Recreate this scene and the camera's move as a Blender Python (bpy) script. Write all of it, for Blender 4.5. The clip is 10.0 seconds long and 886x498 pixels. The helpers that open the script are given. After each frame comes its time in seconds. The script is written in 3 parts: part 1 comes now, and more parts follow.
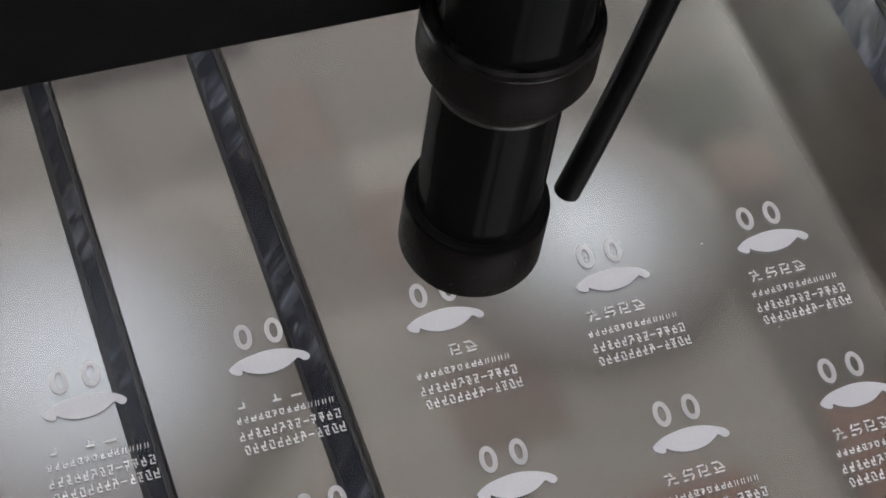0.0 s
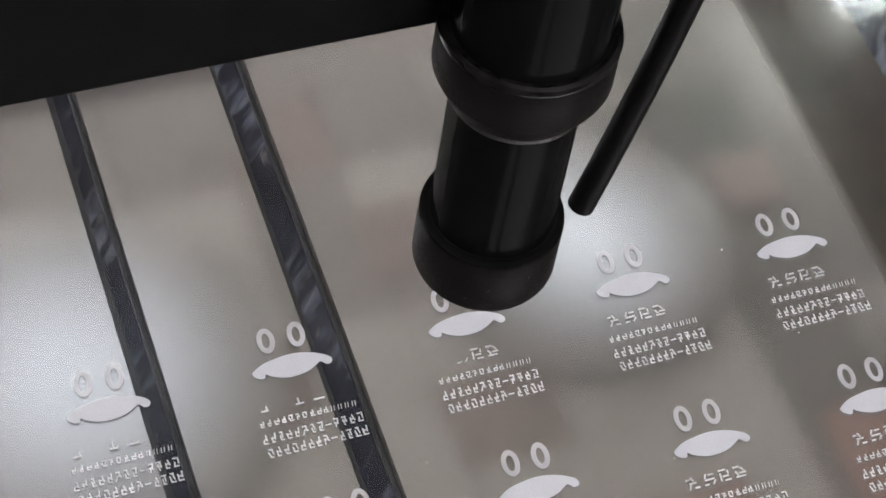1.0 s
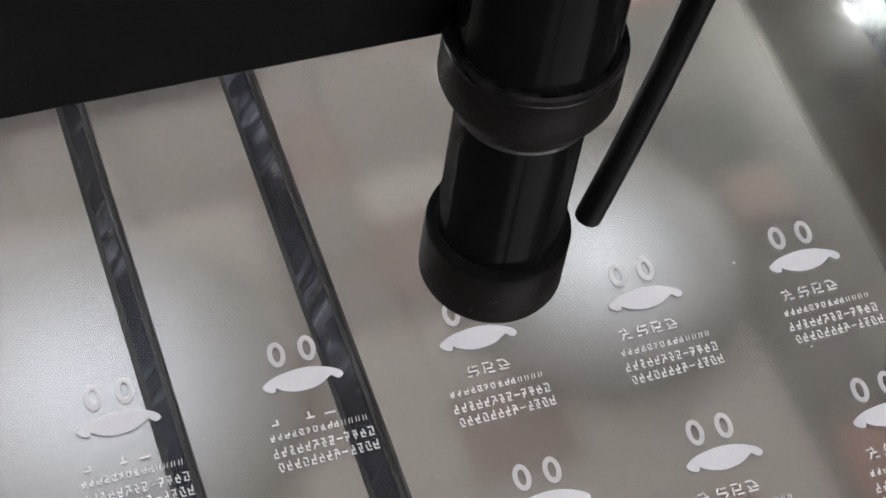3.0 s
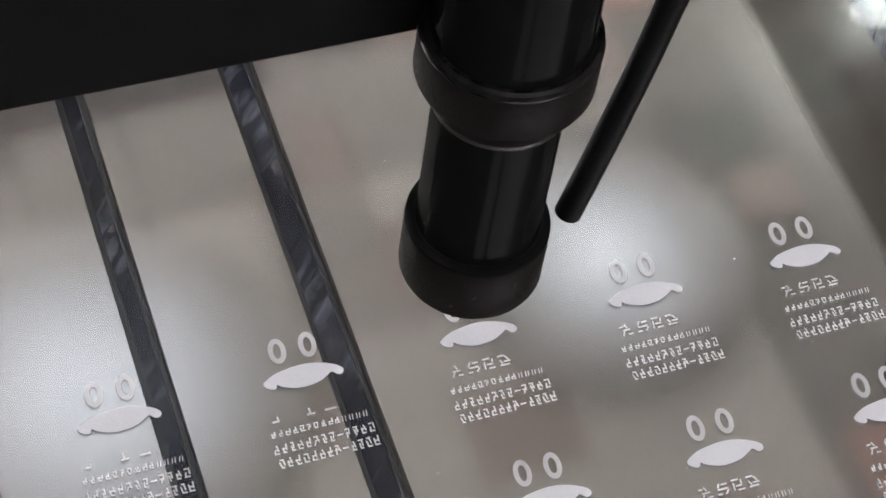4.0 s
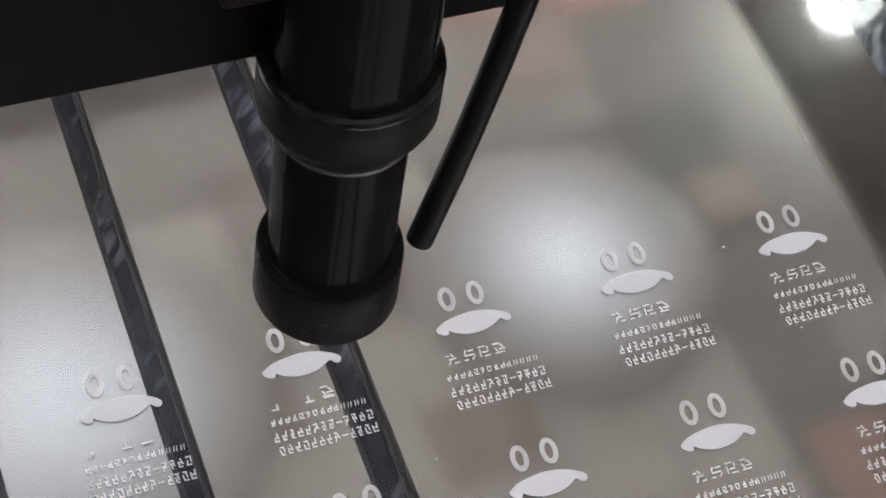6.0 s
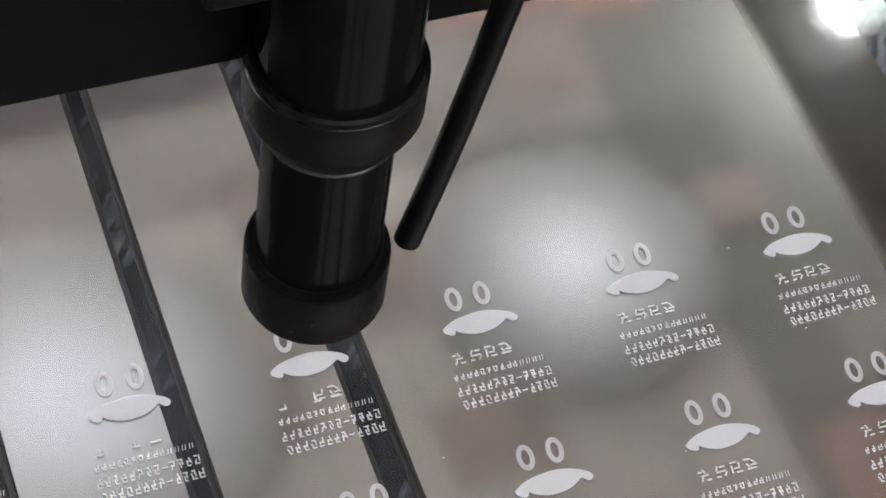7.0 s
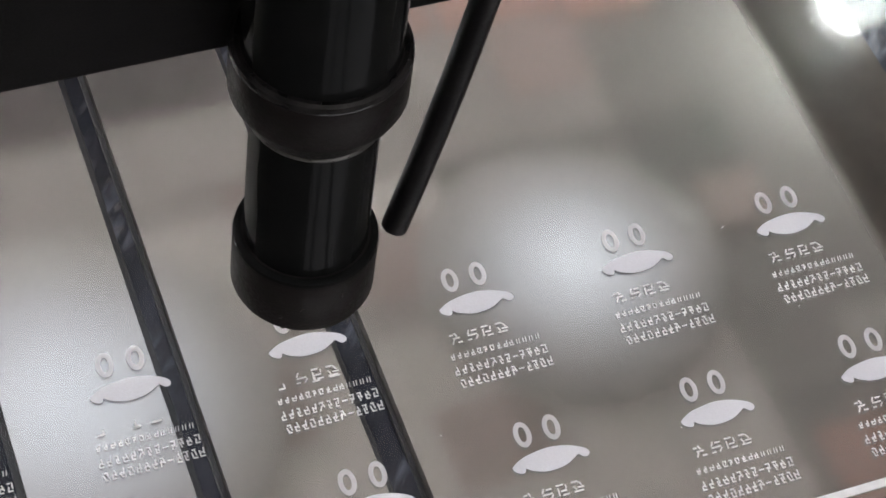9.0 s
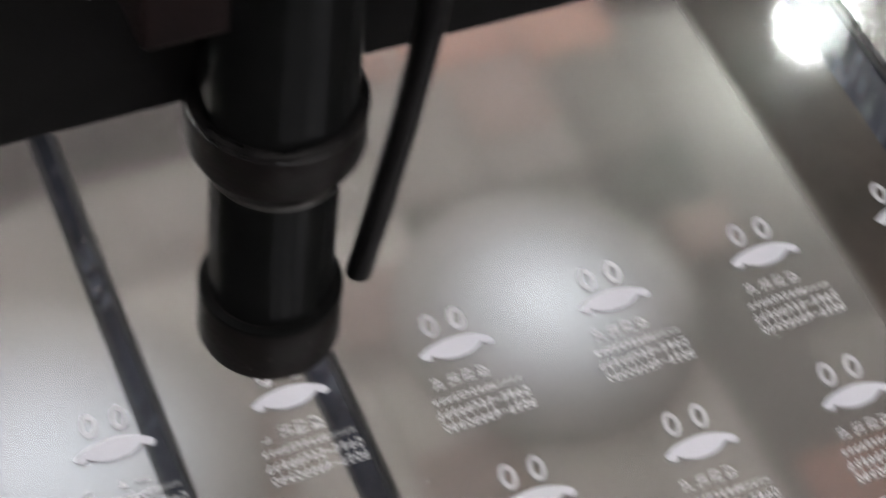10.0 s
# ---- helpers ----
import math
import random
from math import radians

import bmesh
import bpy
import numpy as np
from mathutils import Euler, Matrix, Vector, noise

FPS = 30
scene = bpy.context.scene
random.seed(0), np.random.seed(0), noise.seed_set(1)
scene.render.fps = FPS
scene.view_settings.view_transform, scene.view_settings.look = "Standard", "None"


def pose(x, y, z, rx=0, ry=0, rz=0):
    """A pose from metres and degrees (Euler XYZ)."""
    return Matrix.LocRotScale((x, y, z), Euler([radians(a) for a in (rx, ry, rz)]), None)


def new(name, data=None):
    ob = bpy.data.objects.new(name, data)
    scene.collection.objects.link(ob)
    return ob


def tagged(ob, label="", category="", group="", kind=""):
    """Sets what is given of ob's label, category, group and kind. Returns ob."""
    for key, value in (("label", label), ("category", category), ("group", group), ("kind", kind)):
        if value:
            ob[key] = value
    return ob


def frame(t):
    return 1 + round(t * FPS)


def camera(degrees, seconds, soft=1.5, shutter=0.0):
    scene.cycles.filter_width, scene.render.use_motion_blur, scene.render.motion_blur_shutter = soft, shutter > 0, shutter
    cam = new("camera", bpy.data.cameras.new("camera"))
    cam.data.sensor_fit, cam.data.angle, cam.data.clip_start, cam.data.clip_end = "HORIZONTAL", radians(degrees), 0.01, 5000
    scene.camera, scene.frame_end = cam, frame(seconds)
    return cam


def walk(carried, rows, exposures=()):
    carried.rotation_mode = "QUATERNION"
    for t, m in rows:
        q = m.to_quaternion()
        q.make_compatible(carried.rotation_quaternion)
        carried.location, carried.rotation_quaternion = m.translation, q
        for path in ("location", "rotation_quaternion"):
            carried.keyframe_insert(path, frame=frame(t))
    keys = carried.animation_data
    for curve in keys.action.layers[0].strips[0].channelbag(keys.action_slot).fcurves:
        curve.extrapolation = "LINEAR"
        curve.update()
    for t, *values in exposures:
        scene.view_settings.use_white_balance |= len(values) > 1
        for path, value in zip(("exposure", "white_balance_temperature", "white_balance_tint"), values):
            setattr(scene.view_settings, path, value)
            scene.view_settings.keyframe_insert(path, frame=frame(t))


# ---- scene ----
Z0 = 0.90          # height of the acrylic sheet's top face above the floor
MM = 0.001

cam = camera(22.64, 10.0, soft=1.6, shutter=0.5)
walk(cam, [
    (0, pose(-0.1480, -0.2417, Z0 + 0.3930, 36.554, -6.447, -20.210)),
    (0.5, pose(-0.1518, -0.2416, Z0 + 0.3930, 36.705, -6.707, -20.194)),
    (1, pose(-0.1542, -0.2423, Z0 + 0.3927, 36.905, -6.626, -20.142)),
    (1.5, pose(-0.1561, -0.2427, Z0 + 0.3935, 37.118, -6.684, -20.176)),
    (2, pose(-0.1563, -0.2428, Z0 + 0.3932, 37.289, -6.469, -20.105)),
    (2.5, pose(-0.1550, -0.2415, Z0 + 0.3914, 37.274, -6.445, -20.002)),
    (4, pose(-0.1520, -0.2434, Z0 + 0.3913, 37.281, -6.055, -19.956)),
    (4.5, pose(-0.1549, -0.2440, Z0 + 0.3941, 37.372, -6.543, -20.368)),
    (5, pose(-0.1606, -0.2465, Z0 + 0.3944, 37.723, -6.555, -20.146)),
    (5.5, pose(-0.1607, -0.2484, Z0 + 0.3938, 37.947, -6.347, -20.299)),
    (6, pose(-0.1623, -0.2472, Z0 + 0.3927, 37.629, -6.656, -20.979)),
    (7.5, pose(-0.1639, -0.2498, Z0 + 0.3961, 37.738, -6.472, -20.766)),
    (8, pose(-0.1652, -0.2497, Z0 + 0.3955, 37.981, -6.541, -20.951)),
    (8.5, pose(-0.1636, -0.2525, Z0 + 0.3947, 37.961, -6.369, -20.983)),
    (9, pose(-0.1644, -0.2568, Z0 + 0.3959, 37.852, -6.141, -21.170)),
    (9.5, pose(-0.1677, -0.2555, Z0 + 0.3931, 38.438, -5.691, -23.176)),
    (9.9, pose(-0.1654, -0.2573, Z0 + 0.3947, 38.986, -5.353, -24.536)),
    (10, pose(-0.1663, -0.2570, Z0 + 0.3972, 39.261, -5.174, -23.646)),
], exposures=[(0, -0.25, 6540, 13.5), (0.5, -0.01, 6520, 13.6), (1.5, 0.06, 6560, 14), (4, 0.07, 6580, 14.2), (10, 0.08, 6600, 14.3)])

# ---- light ----
world = bpy.data.worlds.new("world")
scene.world = world
world.use_nodes = True
wn = world.node_tree
sky = wn.nodes.new("ShaderNodeTexSky")
sky.sky_type, sky.sun_disc = "NISHITA", False
sky.sun_elevation, sky.sun_rotation = radians(40), radians(200)
wn.nodes["Background"].inputs["Strength"].default_value = 0.08
wn.links.new(sky.outputs["Color"], wn.nodes["Background"].inputs["Color"])

CEIL = Z0 + 2.10   # underside of the workshop ceiling
WX0, WX1, WY0, WY1 = -2.6, 2.9, -2.4, 3.2   # inner faces of the walls


PANEL_UP, PANEL_DOWN = 14.0, 6.6       # glow of the light panels added out of view


# ---- materials ----
def material(name):
    m = bpy.data.materials.new(name)
    m.use_nodes = True
    return m, m.node_tree, m.node_tree.nodes["Principled BSDF"]


def noisy(name, a, b, scale, rough=(0.4, 0.6), metal=0.0, bump=0.0, bump_scale=None, stretch=(1, 1, 1), spec=0.5, detail=6, coat=None):
    """A surface that wanders between two colours and two roughnesses at one scale, with fine relief at a second."""
    m, nt, bs = material(name)
    tc = nt.nodes.new("ShaderNodeTexCoord")
    mp = nt.nodes.new("ShaderNodeMapping")
    mp.inputs["Scale"].default_value = stretch
    nt.links.new(tc.outputs["Object"], mp.inputs["Vector"])
    n1 = nt.nodes.new("ShaderNodeTexNoise")
    n1.inputs["Scale"].default_value, n1.inputs["Detail"].default_value = scale, detail
    nt.links.new(mp.outputs["Vector"], n1.inputs["Vector"])
    mix = nt.nodes.new("ShaderNodeMix")
    mix.data_type = "RGBA"
    mix.inputs["A"].default_value, mix.inputs["B"].default_value = (*a, 1), (*b, 1)
    spread = nt.nodes.new("ShaderNodeMapRange")
    spread.inputs["From Min"].default_value, spread.inputs["From Max"].default_value = 0.36, 0.64
    nt.links.new(n1.outputs["Fac"], spread.inputs["Value"])
    nt.links.new(spread.outputs["Result"], mix.inputs["Factor"])
    nt.links.new(mix.outputs["Result"], bs.inputs["Base Color"])
    mr = nt.nodes.new("ShaderNodeMapRange")
    mr.inputs["From Min"].default_value, mr.inputs["From Max"].default_value = 0.3, 0.7
    mr.inputs["To Min"].default_value, mr.inputs["To Max"].default_value = rough
    n2 = nt.nodes.new("ShaderNodeTexNoise")
    n2.inputs["Scale"].default_value, n2.inputs["Detail"].default_value = bump_scale or scale * 9, 4
    nt.links.new(mp.outputs["Vector"], n2.inputs["Vector"])
    nt.links.new(n2.outputs["Fac"], mr.inputs["Value"])
    nt.links.new(mr.outputs["Result"], bs.inputs["Roughness"])
    bs.inputs["Metallic"].default_value, bs.inputs["Specular IOR Level"].default_value = metal, spec
    if coat is not None:       # the polished skin of the metal
        bs.inputs["Coat Weight"].default_value, bs.inputs["Coat Roughness"].default_value, bs.inputs["Coat IOR"].default_value = 1.0, coat, 4.1
    if bump:
        bp = nt.nodes.new("ShaderNodeBump")
        bp.inputs["Strength"].default_value, bp.inputs["Distance"].default_value = bump, 0.0005
        nt.links.new(n2.outputs["Fac"], bp.inputs["Height"])
        nt.links.new(bp.outputs["Normal"], bs.inputs["Normal"])
    return m


def brown_reflection(name, base_tone, x0, x1):
    """Aluminium going brown and duller between x0 and x1: a painted-in reflection."""
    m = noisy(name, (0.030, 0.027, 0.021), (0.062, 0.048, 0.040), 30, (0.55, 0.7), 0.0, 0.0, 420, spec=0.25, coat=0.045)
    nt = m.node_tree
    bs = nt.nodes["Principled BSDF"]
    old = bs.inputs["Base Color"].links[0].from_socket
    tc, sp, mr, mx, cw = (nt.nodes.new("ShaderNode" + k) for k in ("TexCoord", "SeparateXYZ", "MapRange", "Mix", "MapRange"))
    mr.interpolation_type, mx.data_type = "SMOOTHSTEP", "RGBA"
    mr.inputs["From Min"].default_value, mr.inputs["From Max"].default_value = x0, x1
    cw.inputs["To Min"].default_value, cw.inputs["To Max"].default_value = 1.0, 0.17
    mx.inputs["A"].default_value = (*base_tone, 1)
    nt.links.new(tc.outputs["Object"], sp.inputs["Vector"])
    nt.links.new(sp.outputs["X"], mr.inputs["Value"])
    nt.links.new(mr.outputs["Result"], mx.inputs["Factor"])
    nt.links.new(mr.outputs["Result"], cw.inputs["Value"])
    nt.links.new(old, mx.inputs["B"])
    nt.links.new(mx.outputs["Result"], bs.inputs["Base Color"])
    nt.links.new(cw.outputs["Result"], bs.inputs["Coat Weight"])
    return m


def crinkled(name, a, b, scuff):
    """Dark glossy film with drawn-out crinkles, pale scuffs and painted glints along them."""
    m = noisy(name, a, b, 45, (0.12, 0.26), 0.0, 0.0, 300, spec=0.3)
    nt = m.node_tree
    bs = nt.nodes["Principled BSDF"]
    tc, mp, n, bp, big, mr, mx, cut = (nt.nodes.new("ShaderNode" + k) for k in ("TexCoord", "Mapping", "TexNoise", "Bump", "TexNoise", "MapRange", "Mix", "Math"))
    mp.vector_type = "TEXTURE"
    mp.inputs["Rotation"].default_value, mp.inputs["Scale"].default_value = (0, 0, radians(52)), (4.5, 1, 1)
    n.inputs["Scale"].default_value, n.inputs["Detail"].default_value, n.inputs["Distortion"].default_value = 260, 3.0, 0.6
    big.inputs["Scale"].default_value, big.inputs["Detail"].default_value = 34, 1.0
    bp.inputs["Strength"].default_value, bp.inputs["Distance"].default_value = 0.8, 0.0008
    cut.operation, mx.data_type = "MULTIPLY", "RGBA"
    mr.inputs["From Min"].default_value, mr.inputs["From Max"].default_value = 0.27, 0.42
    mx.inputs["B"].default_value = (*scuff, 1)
    nt.links.new(tc.outputs["Object"], mp.inputs["Vector"])
    nt.links.new(tc.outputs["Object"], big.inputs["Vector"])
    nt.links.new(mp.outputs["Vector"], n.inputs["Vector"])
    nt.links.new(n.outputs["Fac"], bp.inputs["Height"])
    nt.links.new(bp.outputs["Normal"], bs.inputs["Normal"])
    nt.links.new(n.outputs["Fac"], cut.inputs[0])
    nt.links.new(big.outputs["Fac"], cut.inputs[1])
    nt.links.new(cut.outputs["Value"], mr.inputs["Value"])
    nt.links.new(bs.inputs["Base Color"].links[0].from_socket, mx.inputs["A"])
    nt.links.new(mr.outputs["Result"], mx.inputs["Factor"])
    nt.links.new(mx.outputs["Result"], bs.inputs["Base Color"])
    return m


def glowing(name, colour, strength):
    m, nt, bs = material(name)
    bs.inputs["Base Color"].default_value = (*colour, 1)
    bs.inputs["Emission Color"].default_value = (*colour, 1)
    bs.inputs["Emission Strength"].default_value = strength
    return m


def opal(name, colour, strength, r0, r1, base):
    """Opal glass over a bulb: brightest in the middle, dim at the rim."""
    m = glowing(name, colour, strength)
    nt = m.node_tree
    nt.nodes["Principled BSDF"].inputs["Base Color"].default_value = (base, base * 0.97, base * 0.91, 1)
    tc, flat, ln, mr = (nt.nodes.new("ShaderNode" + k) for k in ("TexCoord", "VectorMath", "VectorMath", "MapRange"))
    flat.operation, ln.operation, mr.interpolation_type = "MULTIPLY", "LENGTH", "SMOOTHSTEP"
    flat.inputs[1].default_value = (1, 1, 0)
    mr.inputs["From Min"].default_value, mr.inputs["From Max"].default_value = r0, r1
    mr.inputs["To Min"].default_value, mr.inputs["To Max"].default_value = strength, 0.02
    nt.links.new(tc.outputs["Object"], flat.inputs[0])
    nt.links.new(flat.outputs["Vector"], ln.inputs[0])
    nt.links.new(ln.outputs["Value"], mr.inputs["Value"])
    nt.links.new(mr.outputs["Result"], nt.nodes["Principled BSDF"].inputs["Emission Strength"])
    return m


def clear_sheet(name, rough, tint, gloss):
    """Clear acrylic: lets the view through and mirrors a little, more at a grazing view."""
    m, nt, bs = material(name)
    nt.nodes.remove(bs)
    out = nt.nodes["Material Output"]
    tr, gl, mx, fr = (nt.nodes.new("ShaderNode" + k) for k in ("BsdfTransparent", "BsdfGlossy", "MixShader", "LayerWeight"))
    tr.inputs["Color"].default_value = (*tint, 1)
    gl.inputs["Roughness"].default_value = rough
    pw, ad = nt.nodes.new("ShaderNodeMath"), nt.nodes.new("ShaderNodeMath")
    pw.operation, ad.operation = "POWER", "MULTIPLY_ADD"
    pw.inputs[1].default_value, ad.inputs[1].default_value, ad.inputs[2].default_value = 5, 0.9, gloss
    nt.links.new(fr.outputs["Facing"], pw.inputs[0])
    nt.links.new(pw.outputs["Value"], ad.inputs[0])
    nt.links.new(ad.outputs["Value"], mx.inputs["Fac"])
    nt.links.new(tr.outputs["BSDF"], mx.inputs[1])
    nt.links.new(gl.outputs["BSDF"], mx.inputs[2])
    nt.links.new(mx.outputs["Shader"], out.inputs["Surface"])
    return m


def engraved(name, cover, white=(0.60, 0.59, 0.62)):
    """White laser frosting that covers part of the clear surface."""
    m, nt, bs = material(name)
    out = nt.nodes["Material Output"]
    bs.inputs["Base Color"].default_value = (*white, 1)
    bs.inputs["Roughness"].default_value = 0.8
    if cover < 1:
        tc = nt.nodes.new("ShaderNodeTexCoord")
        n = nt.nodes.new("ShaderNodeTexNoise")
        n.inputs["Scale"].default_value = 2600
        nt.links.new(tc.outputs["Object"], n.inputs["Vector"])
        mr = nt.nodes.new("ShaderNodeMapRange")
        mr.inputs["From Min"].default_value, mr.inputs["From Max"].default_value = 0.35, 0.65
        mr.inputs["To Min"].default_value, mr.inputs["To Max"].default_value = max(cover - 0.02, 0.0), min(cover + 0.02, 1.0)
        nt.links.new(n.outputs["Fac"], mr.inputs["Value"])
        tr, mx = nt.nodes.new("ShaderNodeBsdfTransparent"), nt.nodes.new("ShaderNodeMixShader")
        nt.links.new(mr.outputs["Result"], mx.inputs["Fac"])
        nt.links.new(tr.outputs["BSDF"], mx.inputs[1])
        nt.links.new(bs.outputs["BSDF"], mx.inputs[2])
        nt.links.new(mx.outputs["Shader"], out.inputs["Surface"])
    return m


M_PLATE = noisy("matt_aluminium", (0.135, 0.132, 0.121), (0.166, 0.149, 0.143), 42, (0.34, 0.44), 0.08, 0.0, 420, spec=0.25, detail=3, coat=0.055)
M_BROWN = brown_reflection("brown_band_aluminium", (0.165, 0.152, 0.145), 0.0850, 0.0900)
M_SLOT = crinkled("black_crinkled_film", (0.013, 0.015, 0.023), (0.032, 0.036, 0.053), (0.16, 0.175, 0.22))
M_LIP = noisy("dark_slot_lip", (0.020, 0.021, 0.026), (0.040, 0.042, 0.048), 60, (0.3, 0.45), 0.0, 0.0, 300, spec=0.4)
M_CLEAR = clear_sheet("clear_acrylic", 0.044, (0.97, 0.97, 0.965), 0.022)
M_THROUGH, _nt, _bs = material("clear_acrylic_underside")
_tr = _nt.nodes.new("ShaderNodeBsdfTransparent")
_nt.links.new(_tr.outputs["BSDF"], _nt.nodes["Material Output"].inputs["Surface"])
M_EDGE = noisy("frosted_acrylic_edge", (0.75, 0.76, 0.77), (0.85, 0.86, 0.87), 300, (0.4, 0.6))
M_ENGRAVE = engraved("laser_frosting", 0.54, (0.93, 0.94, 1.0))
M_RINGS = engraved("laser_frosting_thin", 0.52, (0.93, 0.93, 0.97))
M_STROKE = engraved("laser_frosting_stroke", 0.60, (0.93, 0.93, 0.94))
M_GLINT = engraved("painted_glint", 0.12)
M_TEXT = engraved("laser_frosting_fine", 0.62, (0.95, 0.96, 0.98))
M_BLACK = noisy("black_anodised", (0.0056, 0.0061, 0.0061), (0.0082, 0.0084, 0.0083), 90, (0.12, 0.18), 0.0, 0.0, 900, spec=0.014)
M_BLACK2 = noisy("black_matt_metal", (0.0078, 0.0066, 0.0064), (0.0110, 0.0092, 0.0089), 160, (0.36, 0.5), 0.0, 0.15, 1400, spec=0.06)
M_WORN = noisy("worn_black_edge", (0.005, 0.005, 0.005), (0.014, 0.013, 0.013), 260, (0.14, 0.26), 0.0, 0.0, 900, spec=0.18)
M_RING = noisy("worn_black_metal", (0.05, 0.048, 0.045), (0.10, 0.095, 0.09), 220, (0.25, 0.4), 0.6)
M_BARE = noisy("bare_aluminium", (0.62, 0.61, 0.59), (0.72, 0.71, 0.69), 200, (0.35, 0.5), 0.7)
M_SCUFF = noisy("grey_scuff", (0.03, 0.028, 0.027), (0.07, 0.066, 0.064), 700, (0.4, 0.6))
M_BEAM = noisy("black_powder_coat", (0.0060, 0.0058, 0.0058), (0.0082, 0.0078, 0.0078), 120, (0.5, 0.7), 0.0, 0.1, 2200, spec=0.07)
M_BRACKET = noisy("red_black_paint", (0.006, 0.0032, 0.0032), (0.009, 0.0045, 0.0045), 120, (0.5, 0.7), 0.0, 0.1, 2200, spec=0.1)
M_HOSE = noisy("black_rubber", (0.0058, 0.0054, 0.0057), (0.0092, 0.0086, 0.0088), 140, (0.35, 0.55), 0.0, 0.1, 1800, spec=0.08)
M_CEIL = noisy("grey_ceiling_board", (0.23, 0.225, 0.205), (0.29, 0.28, 0.255), 2.2, (0.7, 0.9))
M_CEIL_L = noisy("pale_ceiling_board", (0.46, 0.435, 0.40), (0.52, 0.485, 0.45), 2.0, (0.7, 0.9))
M_CEIL_G = noisy("green_grey_board", (0.14, 0.155, 0.135), (0.19, 0.205, 0.17), 2.5, (0.7, 0.9))
M_CEIL_P = noisy("pink_grey_board", (0.45, 0.365, 0.33), (0.51, 0.41, 0.37), 2.5, (0.7, 0.9))
M_CEIL_D = noisy("dark_grey_board", (0.05, 0.048, 0.046), (0.08, 0.077, 0.073), 2.5, (0.7, 0.9))
M_CEIL_W = noisy("white_board", (0.78, 0.74, 0.69), (0.83, 0.79, 0.73), 2.5, (0.7, 0.9))
M_CEIL_B = noisy("brown_timber", (0.014, 0.009, 0.008), (0.030, 0.017, 0.015), 3.0, (0.6, 0.8))
M_CEIL_C = noisy("clay_board", (0.46, 0.29, 0.245), (0.52, 0.335, 0.28), 4.0, (0.6, 0.8))
M_CEIL_O = noisy("terracotta_board", (0.56, 0.33, 0.27), (0.62, 0.38, 0.31), 4.0, (0.6, 0.8))
M_WALL = noisy("painted_wall", (0.50, 0.48, 0.46), (0.55, 0.53, 0.50), 1.5, (0.7, 0.9), 0, 0.2, 80)
M_FLOOR = noisy("concrete_floor", (0.30, 0.29, 0.28), (0.40, 0.39, 0.37), 1.2, (0.5, 0.8), 0, 0.2, 60)
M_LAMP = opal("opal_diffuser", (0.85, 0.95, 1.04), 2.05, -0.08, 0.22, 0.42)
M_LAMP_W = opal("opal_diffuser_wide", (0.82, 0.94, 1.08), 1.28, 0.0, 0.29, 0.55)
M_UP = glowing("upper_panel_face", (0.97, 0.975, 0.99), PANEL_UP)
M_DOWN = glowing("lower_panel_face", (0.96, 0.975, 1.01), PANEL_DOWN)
M_BULB = glowing("bright_bulb", (0.90, 1.0, 0.97), 52.0)
M_WHITE = noisy("white_enamel", (0.75, 0.75, 0.74), (0.8, 0.8, 0.79), 20, (0.3, 0.4))
M_FRAME = noisy("blue_grey_steel", (0.16, 0.18, 0.22), (0.22, 0.24, 0.28), 8, (0.35, 0.5), 0.0, 0.1, 300)


# ---- mesh helpers ----
def finish(name, bm, mat, smooth=False, bevel=0.0):
    me = bpy.data.meshes.new(name)
    bmesh.ops.recalc_face_normals(bm, faces=bm.faces)
    bm.to_mesh(me)
    bm.free()
    for k in (mat if isinstance(mat, (list, tuple)) else [mat]):
        me.materials.append(k)
    if smooth:
        for p in me.polygons:
            p.use_smooth = True
        me.set_sharp_from_angle(angle=radians(35))
    return me


def part(name, bm, mat, parent=None, label="", at=(0, 0, 0), smooth=False):
    """One mesh object, under a thing or part, or top-level."""
    ob = new(name, finish(name, bm, mat, smooth))
    ob.location = at
    if parent:
        ob.parent = parent
    if label:
        ob["label"] = label
    return ob


def box(bm, x0, x1, y0, y1, z0, z1, bevel=0.0):
    v = bmesh.ops.create_cube(bm, size=1, matrix=Matrix.LocRotScale(
        ((x0 + x1) / 2, (y0 + y1) / 2, (z0 + z1) / 2), None, (x1 - x0, y1 - y0, z1 - z0)))["verts"]
    if bevel:
        e = {k for q in v for k in q.link_edges}
        bmesh.ops.bevel(bm, geom=list(e), offset=bevel, segments=2, affect="EDGES", profile=0.5)
    return bm


def boxed(*a, **k):
    return box(bmesh.new(), *a, **k)


def lathe(profile, seg=64, cap=True):
    """A turned body: rings of (radius, height), from the bottom up."""
    bm = bmesh.new()
    rings = [[bm.verts.new((r * math.cos(2 * math.pi * i / seg), r * math.sin(2 * math.pi * i / seg), z)) for i in range(seg)]
             for r, z in profile]
    for a, b in zip(rings, rings[1:]):
        for i in range(seg):
            j = (i + 1) % seg
            bm.faces.new((a[i], a[j], b[j], b[i]))
    if cap:
        bm.faces.new(rings[0][::-1])
        bm.faces.new(rings[-1])
    return bm


